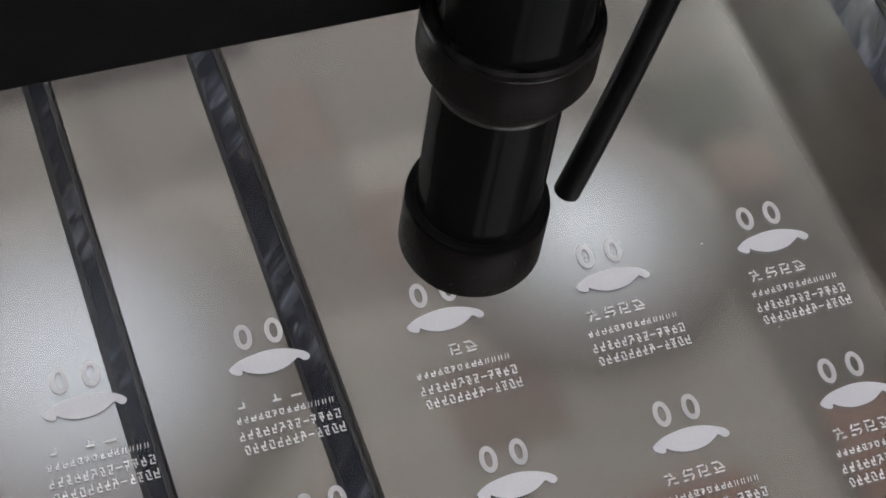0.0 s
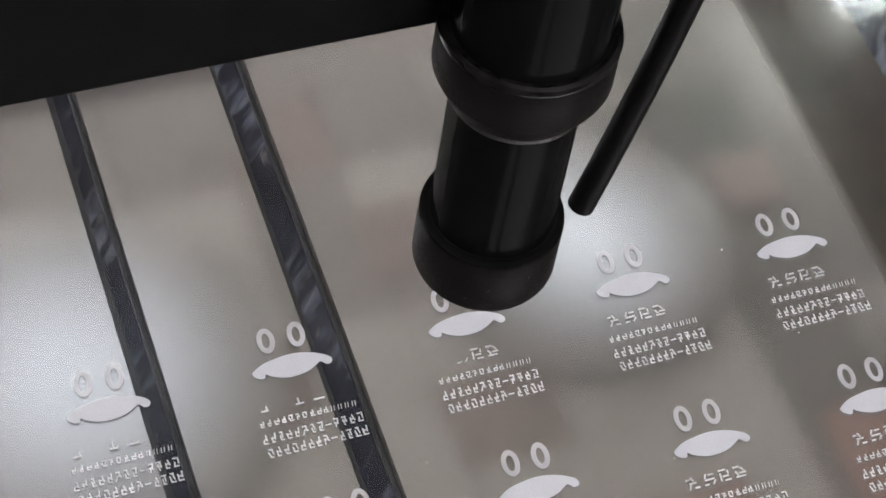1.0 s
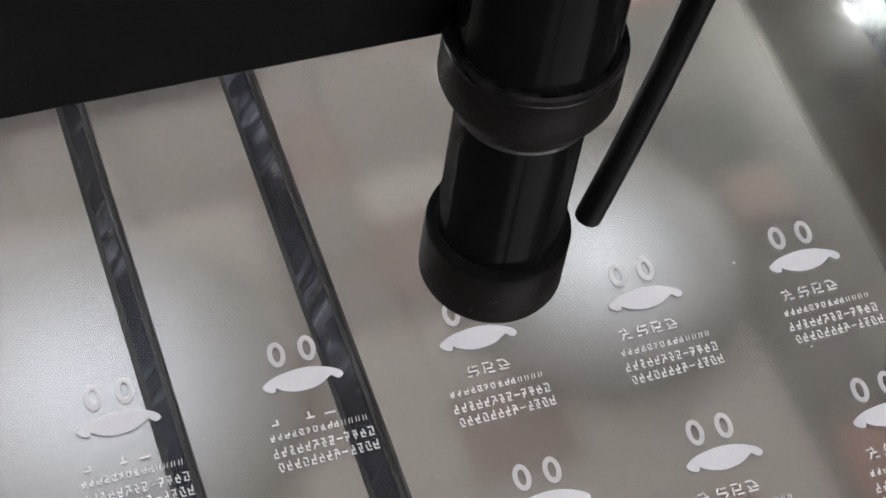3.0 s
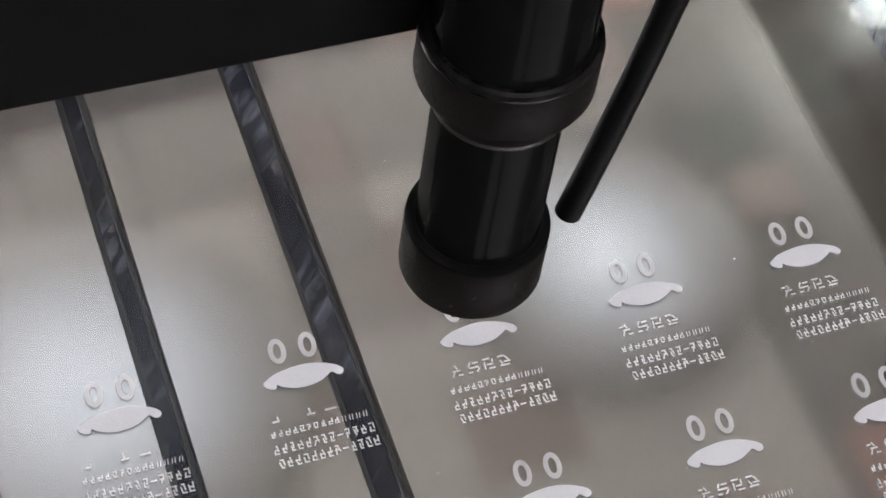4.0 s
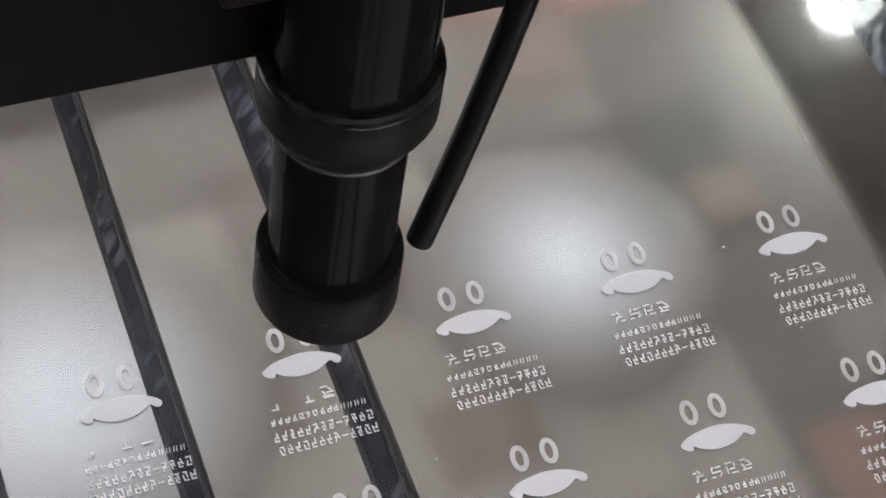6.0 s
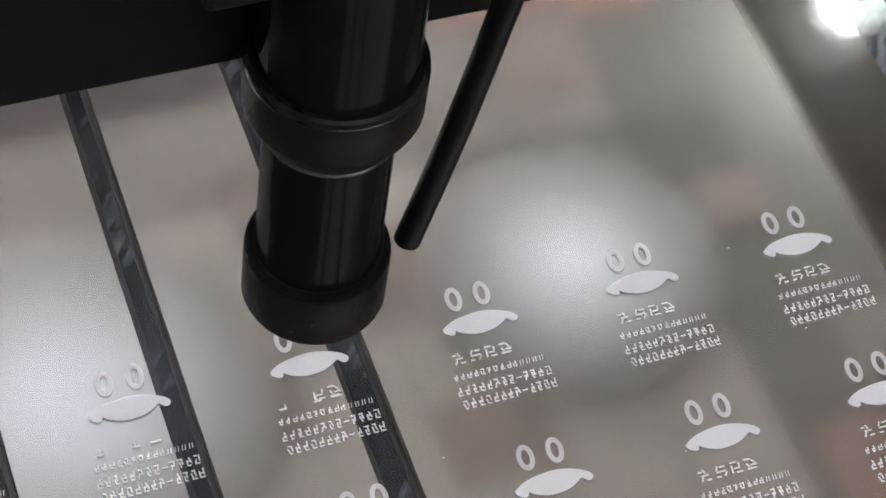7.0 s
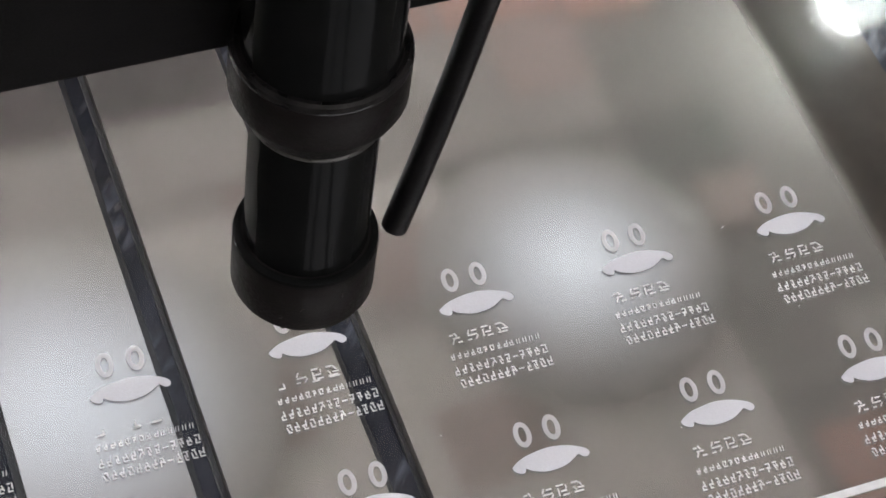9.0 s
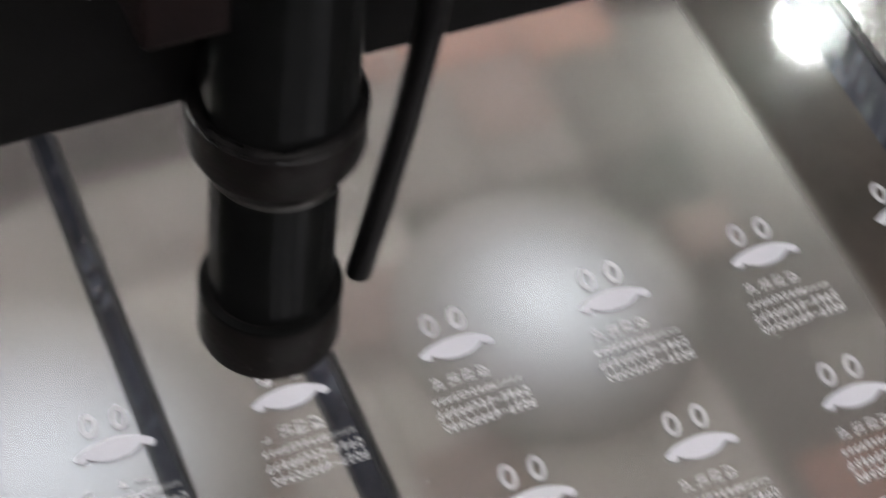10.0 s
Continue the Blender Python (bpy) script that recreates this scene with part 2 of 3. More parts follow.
def tube(points, radius, seg=24):
    """A round hose along a line of points, capped."""
    bm = bmesh.new()
    pts = [Vector(p) for p in points]
    rings = []
    for i, p in enumerate(pts):
        d = (pts[min(i + 1, len(pts) - 1)] - pts[max(i - 1, 0)]).normalized()
        u = d.cross(Vector((0, 1, 0))).normalized()
        w = d.cross(u)
        rings.append([bm.verts.new(p + radius * (math.cos(a) * u + math.sin(a) * w)) for a in [2 * math.pi * k / seg for k in range(seg)]])
    for a, b in zip(rings, rings[1:]):
        for i in range(seg):
            j = (i + 1) % seg
            bm.faces.new((a[i], a[j], b[j], b[i]))
    bm.faces.new(rings[0][::-1])
    bm.faces.new(rings[-1])
    return bm


def spline(points, n=8):
    """Points along a smooth line through the given ones."""
    p = [Vector(q) for q in points]
    out = []
    for i in range(len(p) - 1):
        a, b, c, d = p[max(i - 1, 0)], p[i], p[i + 1], p[min(i + 2, len(p) - 1)]
        for k in range(n):
            t = k / n
            out.append(0.5 * ((2 * b) + (c - a) * t + (2 * a - 5 * b + 4 * c - d) * t * t + (3 * b - a - 3 * c + d) * t ** 3))
    return out + [p[-1]]


def slab(outline, z0, z1):
    """A flat piece with the given outline (x, y)."""
    bm = bmesh.new()
    a = [bm.verts.new((x, y, z0)) for x, y in outline]
    b = [bm.verts.new((x, y, z1)) for x, y in outline]
    bm.faces.new(a[::-1])
    bm.faces.new(b)
    for i in range(len(a)):
        j = (i + 1) % len(a)
        bm.faces.new((a[i], a[j], b[j], b[i]))
    return bm


# ---- room ----
def room():
    fl = part("floor", boxed(WX0 - 0.2, WX1 + 0.2, WY0 - 0.2, WY1 + 0.2, -0.1, 0), M_FLOOR)
    tagged(fl, "grey concrete workshop floor", "floor", kind="structure")
    for n, a in (("wall_west", (WX0 - 0.2, WX0, WY0 - 0.2, WY1 + 0.2, 0, CEIL)),
                 ("wall_east", (WX1, WX1 + 0.2, WY0 - 0.2, WY1 + 0.2, 0, CEIL)),
                 ("wall_north", (WX0, WX1, WY1, WY1 + 0.2, 0, CEIL))):
        tagged(part(n, boxed(*a), M_WALL), "beige painted workshop wall", "wall", kind="structure")
    tagged(part("wall_south", boxed(WX0, WX1, WY0 - 0.2, WY0, 0, CEIL), M_WALL), "beige painted workshop wall", "wall", kind="structure")
    # ceiling boards: the grey field, a pale field beyond it, a timber band and terracotta boards
    # unseen from the camera; board tones are laid out to shape the planks' reflections
    bm = bmesh.new()
    mats = [M_CEIL, M_CEIL_L, M_CEIL_B, M_CEIL_O, M_CEIL_G, M_CEIL_P, M_CEIL_D, M_CEIL_W, M_CEIL_C]

    def board(x0, x1, y0, y1, k, drop=0.0):
        n = len(bm.faces)
        box(bm, x0, x1, y0, y1, CEIL - drop, CEIL + 0.1)
        bm.faces.ensure_lookup_table()
        for f in bm.faces[n:]:
            f.material_index = k
    board(WX0, 1.45, WY0, 0.80, 0)
    board(WX0, -0.105, 0.805, 2.02, 0)
    rnd = random.Random(21)
    for i in range(10):            # the boards over the machine, paler beyond the joint at 1.62
        for j in range(9):
            x, y = -0.10 + i * 0.155, 0.805 + j * 0.135
            if y > 1.60:
                kinds = (0, 1, 1) if x < 0.35 else (1, 1, 5, 1) if x < 1.0 else (0, 0, 0, 1)
            elif y < 1.30:
                kinds = (0, 1) if x < 0.18 else (7, 7, 7, 5) if x < 0.75 else (7, 7, 1) if x < 1.0 else (0, 1, 0)
            elif x < 0.80:
                kinds = (7, 1, 7, 7)
            else:
                kinds = (0, 0, 0, 4)
            board(x, x + 0.15, y, y + 0.13, rnd.choice(kinds), rnd.uniform(0, 0.006))
    board(WX0, 1.45, 2.03, WY1, 2)
    board(1.455, 1.80, WY0, 1.615, 6, 0.01)
    board(1.455, 1.80, 1.62, WY1, 0, 0.01)
    board(1.805, WX1, WY0, WY1, 1)
    for x0, x1, y0, y1, k in ((1.195, 1.295, 1.385, 1.475, 5), (1.17, 1.40, 0.84, 1.02, 3), (0.86, 1.02, 0.86, 0.95, 3), (0.99, 1.07, 1.44, 1.52, 3),
                              (1.00, 1.14, 1.70, 1.83, 5), (0.80, 0.93, 1.87, 2.02, 8), (0.95, 1.14, 1.86, 2.02, 3), (1.15, 1.30, 1.835, 2.02, 3),
                              (1.31, 1.45, 1.88, 2.02, 2), (-0.10, 0.60, 1.815, 2.02, 2), (0.605, 0.79, 1.87, 2.02, 2), (0.45, 0.60, 1.66, 1.80, 1),
                              (0.66, 0.78, 1.40, 1.52, 5)):
        board(x0, x1, y0, y1, k, 0.012)
    me = finish("ceiling", bm, mats)
    tagged(new("ceiling", me), "ceiling of grey, pale and brown boards", "ceiling", kind="structure")


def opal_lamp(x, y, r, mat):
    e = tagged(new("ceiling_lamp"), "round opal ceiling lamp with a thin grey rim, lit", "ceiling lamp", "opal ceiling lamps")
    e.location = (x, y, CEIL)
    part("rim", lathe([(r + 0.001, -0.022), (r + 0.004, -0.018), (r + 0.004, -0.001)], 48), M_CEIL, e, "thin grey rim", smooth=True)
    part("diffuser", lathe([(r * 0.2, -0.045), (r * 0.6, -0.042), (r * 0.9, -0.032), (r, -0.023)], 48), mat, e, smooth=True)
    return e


# hanging panels added out of view to light the planks and the ceiling
def fill_panel(x, y, w, d, hang=0.7):
    e = tagged(new("added_light"), "long white light panel added out of view, glowing mostly upwards", "pendant light", "pendant light panels")
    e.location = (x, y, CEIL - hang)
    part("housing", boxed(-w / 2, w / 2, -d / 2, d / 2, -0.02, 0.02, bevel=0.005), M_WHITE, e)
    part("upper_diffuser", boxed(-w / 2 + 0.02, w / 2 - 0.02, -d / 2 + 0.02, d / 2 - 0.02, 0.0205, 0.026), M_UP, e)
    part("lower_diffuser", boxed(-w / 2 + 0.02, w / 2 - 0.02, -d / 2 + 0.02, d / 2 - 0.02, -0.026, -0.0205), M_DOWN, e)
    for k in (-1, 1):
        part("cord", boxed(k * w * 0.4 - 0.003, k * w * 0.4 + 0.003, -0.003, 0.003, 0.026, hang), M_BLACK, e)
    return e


def bulb_lamp(x, y):
    e = tagged(new("bulb_lamp"), "bright bare globe bulb in a white holder", "lamp")
    e.location = (x, y, CEIL)
    part("holder", lathe([(0.02, -0.07), (0.03, -0.06), (0.045, -0.012)], 32), M_WHITE, e, smooth=True)
    part("bulb", lathe([(0.056 * math.sin(math.pi * k / 12) + 1e-4, -0.127 - 0.056 * math.cos(math.pi * k / 12)) for k in range(13)], 32), M_BULB, e, smooth=True)
    return e


# glints painted on the slot film's creases: both ends and half width, in mm
CREASE_GLINTS = [(-37.6, 55.4, -35.4, 58.0, 0.30),
             (-39.8, 58.3, -37.8, 62.3, 0.55),
             (-40.1, 24.1, -36.2, 27.4, 0.25),
             (-39.2, 6.7, -36.2, 9.8, 0.25),
             (-36.5, 11.8, -35.4, 13.2, 0.20),
             (-80.4, 59.0, -78.0, 60.8, 0.30),
             (-80.3, 50.4, -78.2, 52.8, 0.40),
             (-80.7, 44.3, -79.9, 46.0, 0.50),
             (-37.3, 62.9, -36.2, 64.4, 0.20),
             (-38.2, -31.1, -36.4, -29.5, 0.30),
             (-42.2, 8.7, -40.6, 11.4, 0.25)]


# ---- laser machine bed ----
T_SHEET = 0.4 * MM
BED = Z0 - T_SHEET      # top of the aluminium planks


def bed():
    b = tagged(new("laser_bed"), "laser cutter bed of wide polished aluminium planks with dark slots", "machine bed")
    b.location, b.rotation_euler = (-0.15 * MM, 0, BED), (0, 0, radians(-1.3))
    y0, y1 = -0.30, 0.42
    for x0, x1, m in ((-0.236, -0.1985, M_PLATE), (-0.191, -0.1650, M_PLATE), (-0.1580, -0.1255, M_PLATE), (-0.1180, -0.0847, M_PLATE), (-0.0779, -0.0459, M_PLATE),
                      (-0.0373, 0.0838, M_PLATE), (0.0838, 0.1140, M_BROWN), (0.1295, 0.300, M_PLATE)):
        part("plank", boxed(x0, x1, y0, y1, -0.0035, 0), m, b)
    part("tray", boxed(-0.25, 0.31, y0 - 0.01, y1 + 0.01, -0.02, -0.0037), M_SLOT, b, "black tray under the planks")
    # flat pale leaves stand for the glints along the film's creases
    for x0s, y0s, x1s, y1s, w in CREASE_GLINTS:
        a, d = Vector((x0s - 0.6, y0s - 1.7)), Vector((x1s - x0s, y1s - y0s))
        n = Vector((-d.y, d.x)).normalized() * w
        bm = bmesh.new()
        for k, (grow, fat) in enumerate(((0.25, 2.6), (0.1, 1.6), (0.0, 0.8))):      # a soft streak: three thin leaves, each shorter and narrower
            up = [a + d * (-grow + (1 + 2 * grow) * u) + n * (fat * math.sin(math.pi * u) ** 1.5 + 0.6 * math.sin(2.2 * u)) for u in np.linspace(0, 1, 9)]
            down = [a + d * (-grow + (1 + 2 * grow) * u) + n * (-fat * math.sin(math.pi * u) ** 1.5 + 0.6 * math.sin(2.2 * u)) for u in np.linspace(0.875, 0.125, 7)]
            vs = [bm.verts.new((q.x * MM, q.y * MM, -0.00365 + k * 0.00005)) for q in up + down]
            bm.faces.new(vs)
        part("crease", bm, M_GLINT, b, "crease in the black film, its glint painted pale")
    for g0, g1 in ((-0.1985, -0.191), (-0.1650, -0.1580), (-0.1255, -0.1180), (-0.0847, -0.0779), (-0.0459, -0.0373), (0.1140, 0.1295)):
        part("slot_lip", boxed(g0 + 0.0001, g0 + 0.0019, y0, y1, -0.0036, -0.0028, bevel=0.0002), M_LIP, b, "grey lip along the slot")
        part("slot_lip", boxed(g1 - 0.0013, g1 - 0.0001, y0, y1, -0.0036, -0.0028, bevel=0.0002), M_LIP, b, "grey lip along the slot")
    part("cabinet", boxed(-0.27, 0.33, y0 - 0.03, y1 + 0.03, -BED, -0.0202, bevel=0.004), M_FRAME, b, "blue-grey steel cabinet below the bed")
    for x0, x1, ya, yb in ((-0.27, -0.2505, y0 - 0.03, y1 + 0.03), (0.3105, 0.33, y0 - 0.03, y1 + 0.03)):
        part("side_rail", boxed(x0, x1, ya, yb, -0.0202, T_SHEET, bevel=0.001), M_FRAME, b)
    return b


# ---- the acrylic sheet and its engraving ----
P, Q = 40.0, 43.25     # pitch of the engraved motifs in mm, along and across


def ring(bm, cx, cy, a0, b0, a1, b1, lean, z0, z1, n=40):
    c, s = math.cos(lean), math.sin(lean)

    def v(a, b, t, z):
        x, y = a * math.cos(t), b * math.sin(t)
        return bm.verts.new(((cx + x * c - y * s) * MM, (cy + x * s + y * c) * MM, z))
    lo, li, uo, ui = [], [], [], []
    for k in range(n):
        t = 2 * math.pi * k / n
        lo.append(v(a0, b0, t, z0)), li.append(v(a1, b1, t, z0)), uo.append(v(a0, b0, t, z1)), ui.append(v(a1, b1, t, z1))
    for k in range(n):
        j = (k + 1) % n
        bm.faces.new((uo[k], uo[j], ui[j], ui[k]))
        bm.faces.new((lo[k], lo[j], uo[j], uo[k]))
        bm.faces.new((ui[k], ui[j], li[j], li[k]))
    return bm


def lips_outline():
    """Upper and lower bow of the lip-shaped motif, in mm from its left tip."""
    top = [(0, 0.4), (2.3, 1.8), (5.3, 2.6), (9.5, 3.0), (13.4, 2.3), (16.6, 0.8)]
    bot = [(17.6, -0.5), (17.1, -1.4), (16.1, -1.5), (15.0, -0.5), (13.9, -1.1), (11.3, -2.3), (7.2, -2.6), (4.0, -1.5), (2.8, -0.6), (2.4, -1.4), (1.4, -1.5), (0.2, -0.6)]
    loop = [(x, y, 0) for x, y in top + bot]
    pts = spline(loop + [loop[0]], 4)[:-1]
    return [(p.x * MM, p.y * MM) for p in pts]


def bars(rows, z0, z1):
    """Flat bars from (x0, x1, y0, y1) in mm, or slanted ones from (x0, y0, x1, y1, width)."""
    bm = bmesh.new()
    for r in rows:
        if len(r) == 4:
            box(bm, r[0] * MM, r[1] * MM, r[2] * MM, r[3] * MM, z0, z1)
        else:
            a, b = Vector(r[:2]), Vector(r[2:4])
            n = Vector((a.y - b.y, b.x - a.x)).normalized() * r[4] / 2
            lo = [bm.verts.new((q.x * MM, q.y * MM, z0)) for q in (a - n, b - n, b + n, a + n)]
            hi = [bm.verts.new((q.co.x, q.co.y, z1)) for q in lo]
            bm.faces.new(hi)
            for k in range(4):
                bm.faces.new((lo[k], lo[(k + 1) % 4], hi[(k + 1) % 4], hi[k]))
    return bm


# the four small blocks above the text lines: plain stacks of short bars, from the bottom up, in mm about each block's centre
BLOCKS = [[(-1.3, 0.9, -1.45, -1.08), (-0.6, -0.9, -1.0, 0.1, 0.36), (-0.2, 1.3, -0.62, -0.28), (0.9, -0.1, 0.4, 0.9, 0.36), (-1.2, 0.3, 0.9, 1.28)],
          [(-0.3, 1.2, -1.45, -1.1), (-1.1, -1.3, -0.8, 0.6, 0.36), (-0.5, 0.9, -0.45, -0.1), (0.9, 0.1, 1.1, 1.0, 0.34), (-1.0, 0.6, 1.05, 1.4)],
          [(-1.4, -0.4, -1.4, -1.05), (0.5, -1.4, 1.3, -0.5, 0.36), (-1.0, 1.2, -0.3, 0.05), (-0.9, 0.3, -0.3, 1.3, 0.36), (0.1, 1.4, 0.8, 1.15)],
          [(-1.2, -1.4, -0.5, -0.3, 0.36), (0.1, 1.2, -1.4, -1.05), (-0.8, 0.9, -0.2, 0.15), (0.3, 0.4, 0.0, 1.4, 0.36), (-1.3, -0.4, 0.75, 1.1)]]
BLOCK_X = (11.8, 8.2, 4.6, 0.8)
# when the laser writes a block: (column, block): first and last second
WRITTEN = {(3, 2): (0.1, 2.2), (3, 3): (2.8, 4.1), (2, 0): (4.5, 5.7), (2, 1): (5.8, 7.2), (2, 2): (7.3, 9.1)}
EMPTY = {(2, 3)} | {(c, k) for c in (0, 1) for k in range(4)}
strokes = []       # (stroke, second at which the laser frosts it)


def sheet():
    s = tagged(new("acrylic_sheet"), "clear acrylic sheet engraved with rows of white motifs", "acrylic sheet")
    s.location = (0, 0, Z0)
    x0, x1, y0, y1 = -0.240, 0.290, -0.0712, 0.330
    bm = boxed(x0, x1, y0 + 0.002, y1, -T_SHEET + 0.0002, 0)
    for f in bm.faces:
        f.material_index = 0 if f.calc_center_median().z > -0.0001 else 1
    part("clear_panel", bm, [M_CLEAR, M_THROUGH], s)
    part("front_edge", boxed(x0, x1, y0, y0 + 0.0019, -T_SHEET + 0.0002, 0.0), M_EDGE, s, "bright frosted cut edge")
    z0, z1 = 0.00003, 0.00009
    lips = finish("lip_shape", slab(lips_outline(), z0, z1), M_ENGRAVE)
    rings = [finish("ring", ring(bmesh.new(), cx, cy, 1.95, 3.25, 0.85, 1.95, radians(-8), z0, z1), M_RINGS) for cx, cy in ((5.3, 7.6), (12.1, 7.6))]
    # pale bar for the glint of a scratch
    part("scratch", bars([(86.2, 65.0, 86.9, 50.5, 0.35)], 0.00002, 0.00004), M_GLINT, s, "faint scratch in the acrylic, its glint painted pale")
    lines = []
    rnd = random.Random(4)
    for y, xa, xb, h, n in ((-12.4, -2.3, 19.4, 1.6, 14), (-16.1, -2.9, 19.6, 2.3, 13), (-19.5, -2.8, 19.7, 2.4, 13)):
        w = (xb - xa) / n
        rows = []
        for k in range(n):         # a few short thin bars stand for each character
            a, lo, hi, c = xa + k * w + 0.12, y - h * 0.48, y + h * rnd.choice((0.48, 0.48, 0.42)), w - 0.42
            t = 0.32
            if n == 14:
                if k >= 10:
                    rows += [(a + u * c, lo, a + (u + 0.2) * c, lo + h * 0.8, 0.2) for u in (0.05, 0.6)]
                    continue
                t = 0.28
            elif k == 8:
                rows.append((a, a + c, y - t / 2, y + t / 2))
                continue
            for v in rnd.sample((lo, y - t / 2, hi - t), 2):       # two level bars and two leaning ones
                u0, u1 = rnd.uniform(0, 0.3), rnd.uniform(0.7, 1.0)
                rows.append((a + u0 * c, a + u1 * c, v, v + t))
            u0, u1, m = rnd.uniform(0, 0.45), rnd.uniform(0.05, 0.4), rnd.uniform(0.45, 0.75)
            rows.append((a + u0 * c, lo, a + u1 * c, lo + m * (hi - lo), t))
            rows.append((a + rnd.uniform(0.6, 0.95) * c, hi - 0.7 * (hi - lo), a + rnd.uniform(0.6, 0.95) * c, hi, t))
        lines.append(finish("text_bar", bars(rows, z0, z1), M_TEXT))
    blocks = [[finish("stroke", bars([r], 0.0, 0.00015), M_STROKE) for r in k] for k in BLOCKS]
    first = [finish("stroke", bars(r, 0.0, 0.00015), M_STROKE) for r in
             ([(-1.0, 0.6, -9.6, -9.2), (0.2, 0.6, -9.2, -8.2)], [(6.6, 8.4, -9.7, -9.3), (7.2, 7.6, -9.3, -8.0)], [(10.6, 13.0, -9.6, -9.2)])]
    for row in (0, 1):
        for col in range(0, 7):
            e = new("engraved_motif")
            e.parent = s
            e.location = ((col - 3.5) * P * MM, -row * Q * MM, 0)
            for nm, me in [("lip_shape", lips), ("ring", rings[0]), ("ring", rings[1])] + [("text_bar", m) for m in lines]:
                new(nm, me).parent = e
            for k in range(4):
                at = (BLOCK_X[k] * MM, -7.8 * MM, z0)
                if row == 0 and (col, k) in EMPTY:
                    continue
                if row == 0 and (col, k) in WRITTEN:
                    t0, t1 = WRITTEN[col, k]
                for i, me in enumerate(blocks[k]):
                    ob = new("stroke", me)
                    ob.parent, ob.location = e, at
                    if row == 0 and (col, k) in WRITTEN:
                        strokes.append((ob, t0 + (t1 - t0) * (i + 1) / len(blocks[k])))
            if row == 0 and col <= 2:
                for me in first:
                    ob = new("stroke", me)
                    ob.parent, ob.location = e, (0, 0, z0)
    return s


# ---- gantry and laser head ----
HEAD_Z = Z0 + 83 * MM
HM = 0.8712 * MM      # unit of the head's parts


def dust():
    """A few pale flecks that lie on the sheet."""
    rnd, bm = random.Random(9), bmesh.new()
    for k in range(9):
        r = rnd.uniform(0.08, 0.18) * MM
        bmesh.ops.create_icosphere(bm, subdivisions=1, radius=r, matrix=Matrix.Translation((rnd.uniform(-0.11, 0.10), rnd.uniform(-0.05, 0.09), Z0 + r * 0.4))
                                   @ Matrix.Diagonal((rnd.uniform(0.6, 2.2), 1, 0.4, 1)))
    tagged(part("dust", bm, M_EDGE), "pale dust flecks lying on the acrylic sheet", "dust", kind="stuff")


def gantry():
    g = tagged(new("gantry_beam"), "black powder-coated gantry beam across the bed", "gantry beam")
    g.location = (0, 0, Z0)
    part("beam_profile", boxed(-0.255, 0.315, 0.0, 0.014, 0.1320, 0.186, bevel=0.0006), M_BEAM, g)
    for x0, x1 in ((-0.2685, -0.2555), (0.3155, 0.3285)):
        part("end_bracket", boxed(x0, x1, -0.012, 0.034, 0.0125, 0.186, bevel=0.0015), M_BEAM, g, "black end bracket of the beam")
        part("bearing_shoe", boxed(x0 + 0.001, x1 - 0.001, -0.024, 0.046, 0.0006, 0.0124, bevel=0.001), M_FRAME, g, "steel bearing shoe on the side rail")
    return g


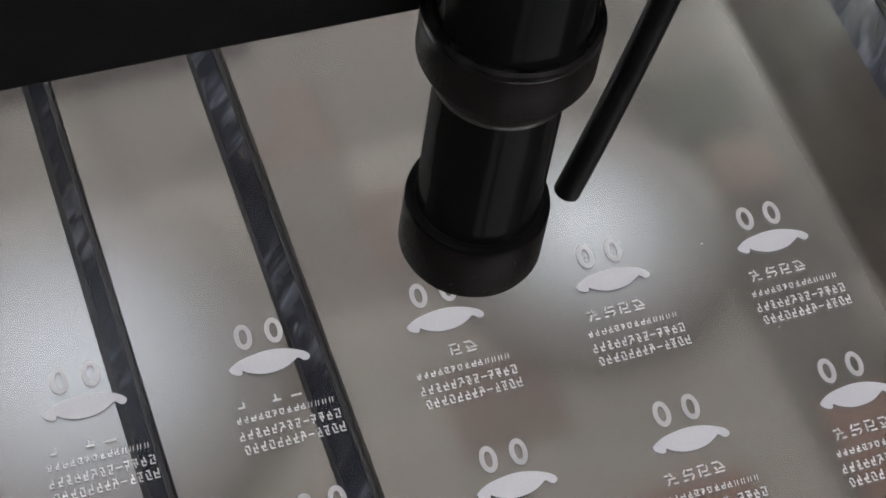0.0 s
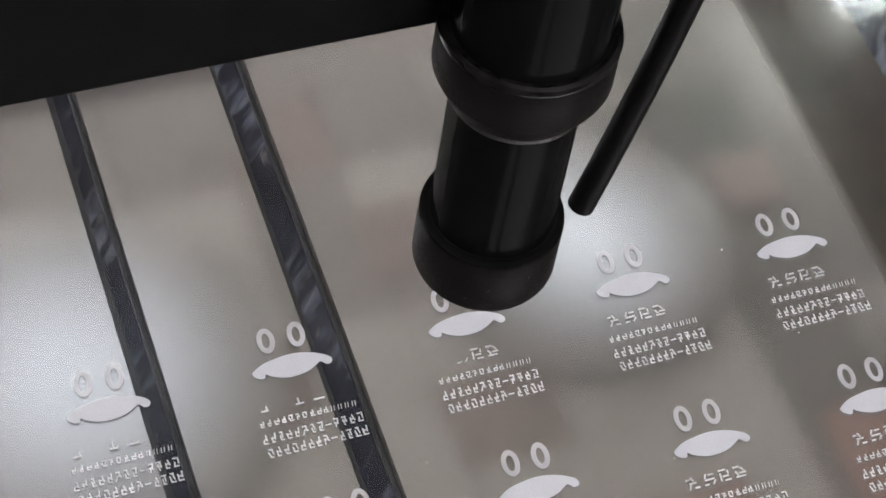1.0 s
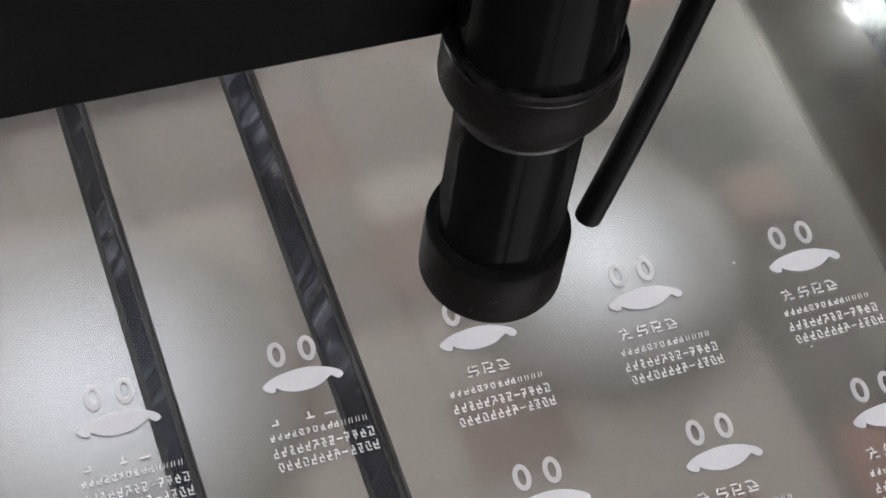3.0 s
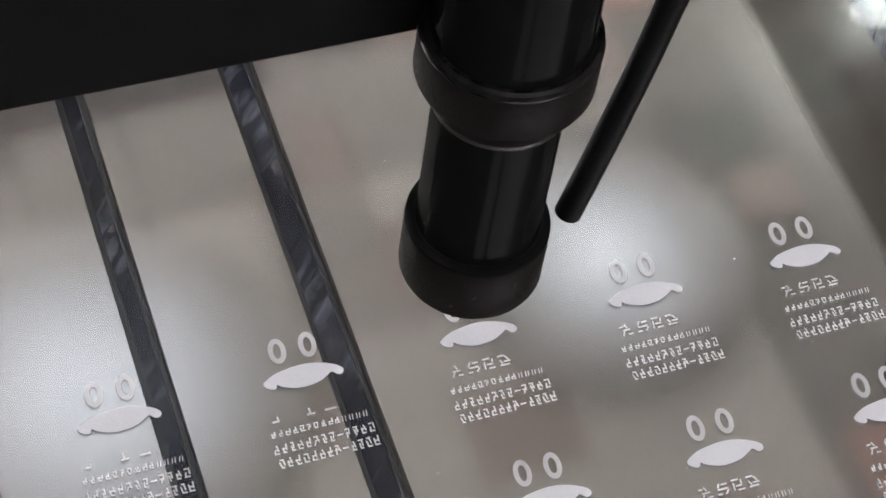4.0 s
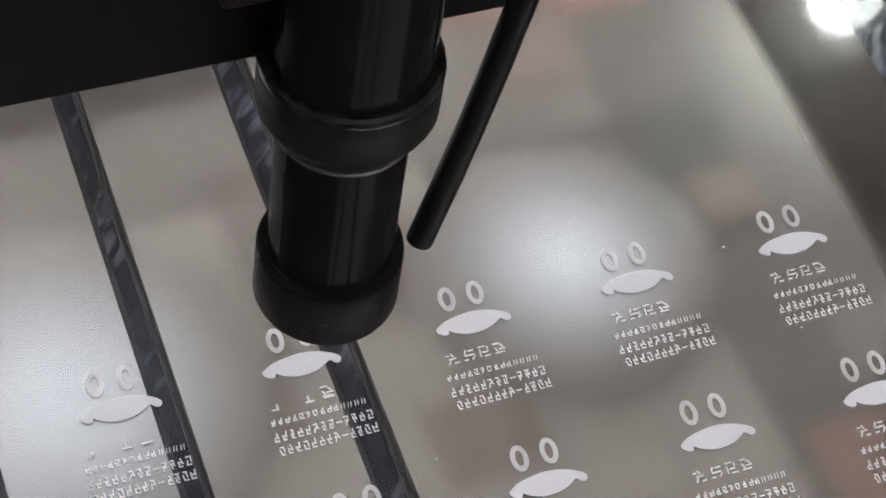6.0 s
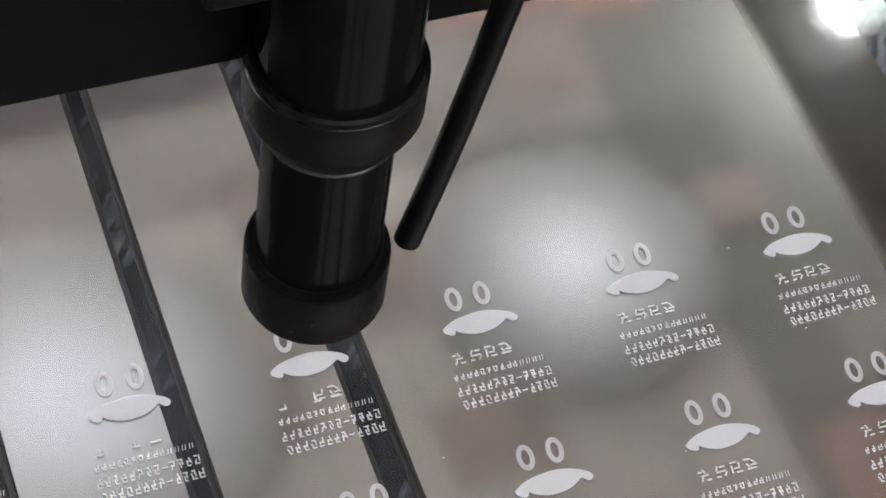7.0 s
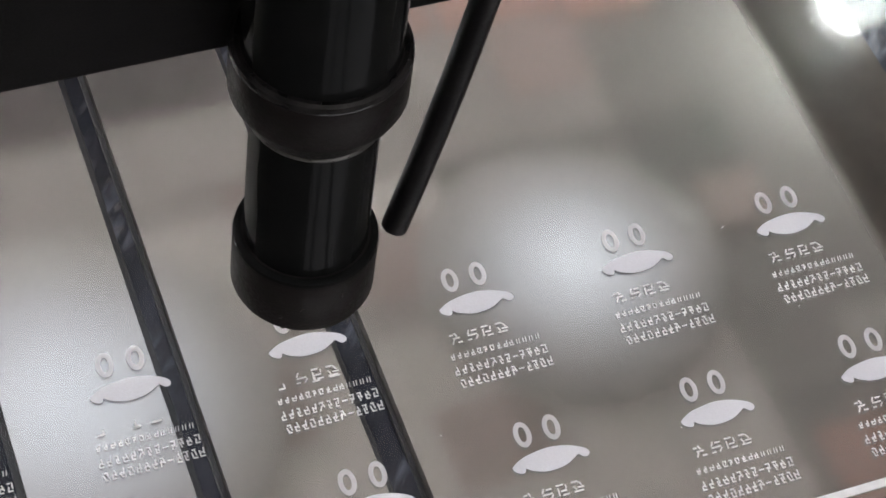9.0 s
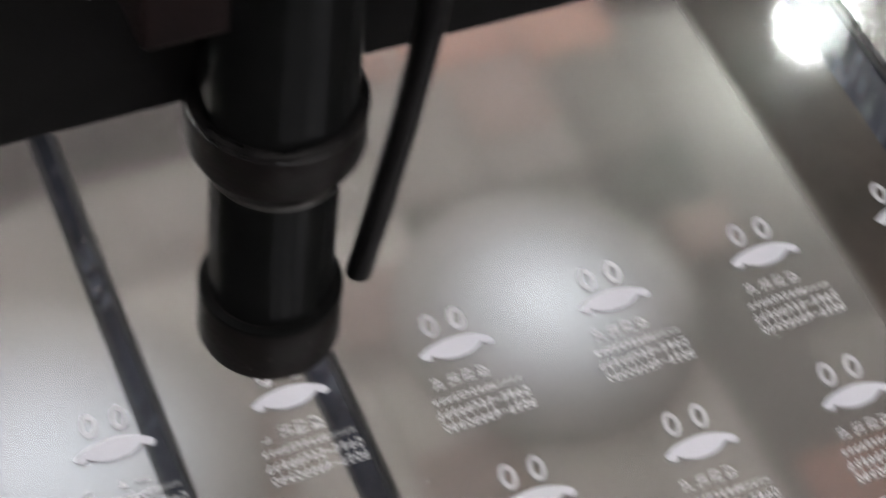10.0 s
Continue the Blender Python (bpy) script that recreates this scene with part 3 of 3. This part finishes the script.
def laser_head():
    h = tagged(new("laser_carriage"), "black anodised laser head with ringed lens tube and air hose", "laser head")
    h.location = (-0.0477, -0.0078, HEAD_Z)
    mm = lambda rows: [(r * HM, z * HM) for r, z in rows]
    block = lambda *a, bevel: boxed(*[v * HM for v in a], bevel=bevel)
    part("nozzle_cap", lathe(mm([(6, 1.2), (12.6, 0), (14.0, 0.4), (14.5, 1.6), (14.5, 14.8), (14.2, 15.7), (13.4, 16.0), (12.7, 16.0)]), 96), M_BLACK2, h, "matt black knurled nozzle cap", smooth=True)
    # bright disc added underneath so the nozzle's mirror image isn't dark
    part("nozzle_reflector", lathe(mm([(1.2, -0.25), (13.0, -0.25), (13.2, -0.05), (13.0, 0.3)]), 64), M_BARE, h, "bare metal disc added under the nozzle to brighten its reflection", smooth=True)
    part("lens_tube", lathe(mm([(12.4, 10), (12.4, 55)]), 96), M_BLACK, h, smooth=True)
    part("clamp_collar", lathe(mm([(12.6, 52.6), (13.5, 53.0), (16.1, 57.6), (16.7, 59), (16.7, 68.8), (16.4, 69.9), (15.7, 70.3), (14.8, 70.1)]), 96), M_BLACK2, h, "black knurled clamp collar", smooth=True)
    part("worn_edge", lathe(mm([(16.72, 68.6), (16.78, 69.2), (16.5, 70.0), (15.8, 70.42), (15.0, 70.35)]), 96, cap=False), M_WORN, h, "edge of the collar worn shiny", smooth=True)
    part("worn_edge", lathe(mm([(14.52, 14.6), (14.3, 15.65), (13.6, 16.06), (12.9, 16.06)]), 96, cap=False), M_BLACK, h, smooth=True)
    for ang, hz, ln, sl in ((-112, 7.4, 1.6, 0.5), (-78, 9.8, 1.1, 0.9), (-70, 6.0, 0.8, -0.4), (-128, 4.0, 0.9, 0.3), (-52, 8.2, 1.2, 0.8)):
        p0, p1 = [(14.53 * math.cos(radians(u)), 14.53 * math.sin(radians(u)), v) for u, v in ((ang, hz), (ang + 4 * ln * (1 - sl), hz + 1.2 * ln * sl))]
        part("scuff", tube([[c * HM for c in p0], [c * HM for c in p1]], 0.06 * HM, 6), M_SCUFF, h, "small grey scuff")
    part("lock_ring", lathe(mm([(12.45, 51.2), (13.0, 51.3), (13.2, 51.8), (13.1, 52.4), (12.5, 52.55)]), 96), M_RING, h, "thin worn metal lock ring", smooth=True)
    part("upper_tube", lathe(mm([(14.7, 60), (14.7, 125)]), 96), M_BLACK, h, smooth=True)
    part("carriage_block", block(-34, 42, -12, 14.6, 114, 165, bevel=0.002), M_BEAM, h, "black carriage block")
    part("bracket", block(-31.5, -16.5, -20, 14.2, 109, 165, bevel=0.001), M_BRACKET, h, "dark red-black bracket beside the tube")
    base = Vector((19.1, 0, 8.9))
    pts = [(0, 0, 0), (4.2, 0, 20), (8.0, 0, 40), (10.8, 0, 57), (12.8, 0, 71), (15.0, 2, 90), (16, 6, 112), (15, 9, 128)]
    hose = part("air_hose", tube(spline([(x * HM, y * HM, z * HM) for x, y, z in pts], 6), 2.8 * HM), M_HOSE, h, "black rubber air hose", at=tuple(base * HM), smooth=True)
    return h, hose


room()
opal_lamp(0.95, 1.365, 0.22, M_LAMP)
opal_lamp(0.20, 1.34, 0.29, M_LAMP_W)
bulb_lamp(1.535, 1.663)
fill_panel(-1.55, 1.8, 1.4, 1.3)
fill_panel(0.95, 2.85, 1.7, 0.5)
fill_panel(2.45, 1.7, 0.3, 0.5)
fill_panel(0.3, -1.35, 1.6, 0.75)
laser_bed = bed()
acrylic = sheet()
dust()
beam = gantry()
head, air_hose = laser_head()


def motions():
    # seconds, the head along and across the bed, and the beam across it, in mm
    rows = [(0, -30.26, -36.50, -23.49), (0.5, -33.16, -36.27, -23.27), (1, -33.53, -38.09, -25.07), (1.5, -34.81, -37.31, -24.30), (2, -35.17, -37.23, -24.23), (2.5, -33.04, -37.91, -24.88), 
            (4, -37.32, -36.97, -23.99), (4.1, -37.60, -37.04, -24.06), (4.2, -41.77, -37.49, -24.50), (4.3, -50.12, -38.03, -25.03), (4.4, -59.35, -38.39, -25.39), (4.5, -61.37, -38.10, -25.10), 
            (5, -62.61, -38.21, -25.25), (5.5, -62.72, -37.57, -24.66), (6, -65.66, -38.25, -25.31), (7.5, -69.24, -36.97, -24.10), (8, -69.84, -39.17, -26.26), (8.5, -70.73, -38.79, -25.93), 
            (9, -71.00, -39.28, -26.49), (9.5, -69.33, -39.58, -26.75), (10, -73.18, -37.81, -25.05)]
    walk(head, [(t, pose(x * MM, y * MM, HEAD_Z, 0, -0.3, 0)) for t, x, y, _ in rows])
    # the hose leans a little on its way
    walk(air_hose, [(t, pose((19.1 + dx) * HM, 0, (8.9 + dz) * HM, 0, lean, 0)) for t, dx, dz, lean in
                    ((0, 0.9, 1.0, 0.3), (4.1, 0.9, 1.0, 0.3), (4.6, 0.2, 0.5, 0.3), (9.0, 0.2, 0.5, 0.3), (10, 0.0, 0.5, -2.0))])
    for ob, t in strokes:      # each stroke comes up out of the plank to the sheet's face as the laser passes
        x, y, z = ob.location
        walk(ob, [(0, pose(x, y, -0.006)), (t - 0.1, pose(x, y, -0.006)), (t, pose(x, y, z)), (10, pose(x, y, z))])
    walk(beam, [(t, pose(0, v * MM, Z0)) for t, _, _, v in rows])


motions()
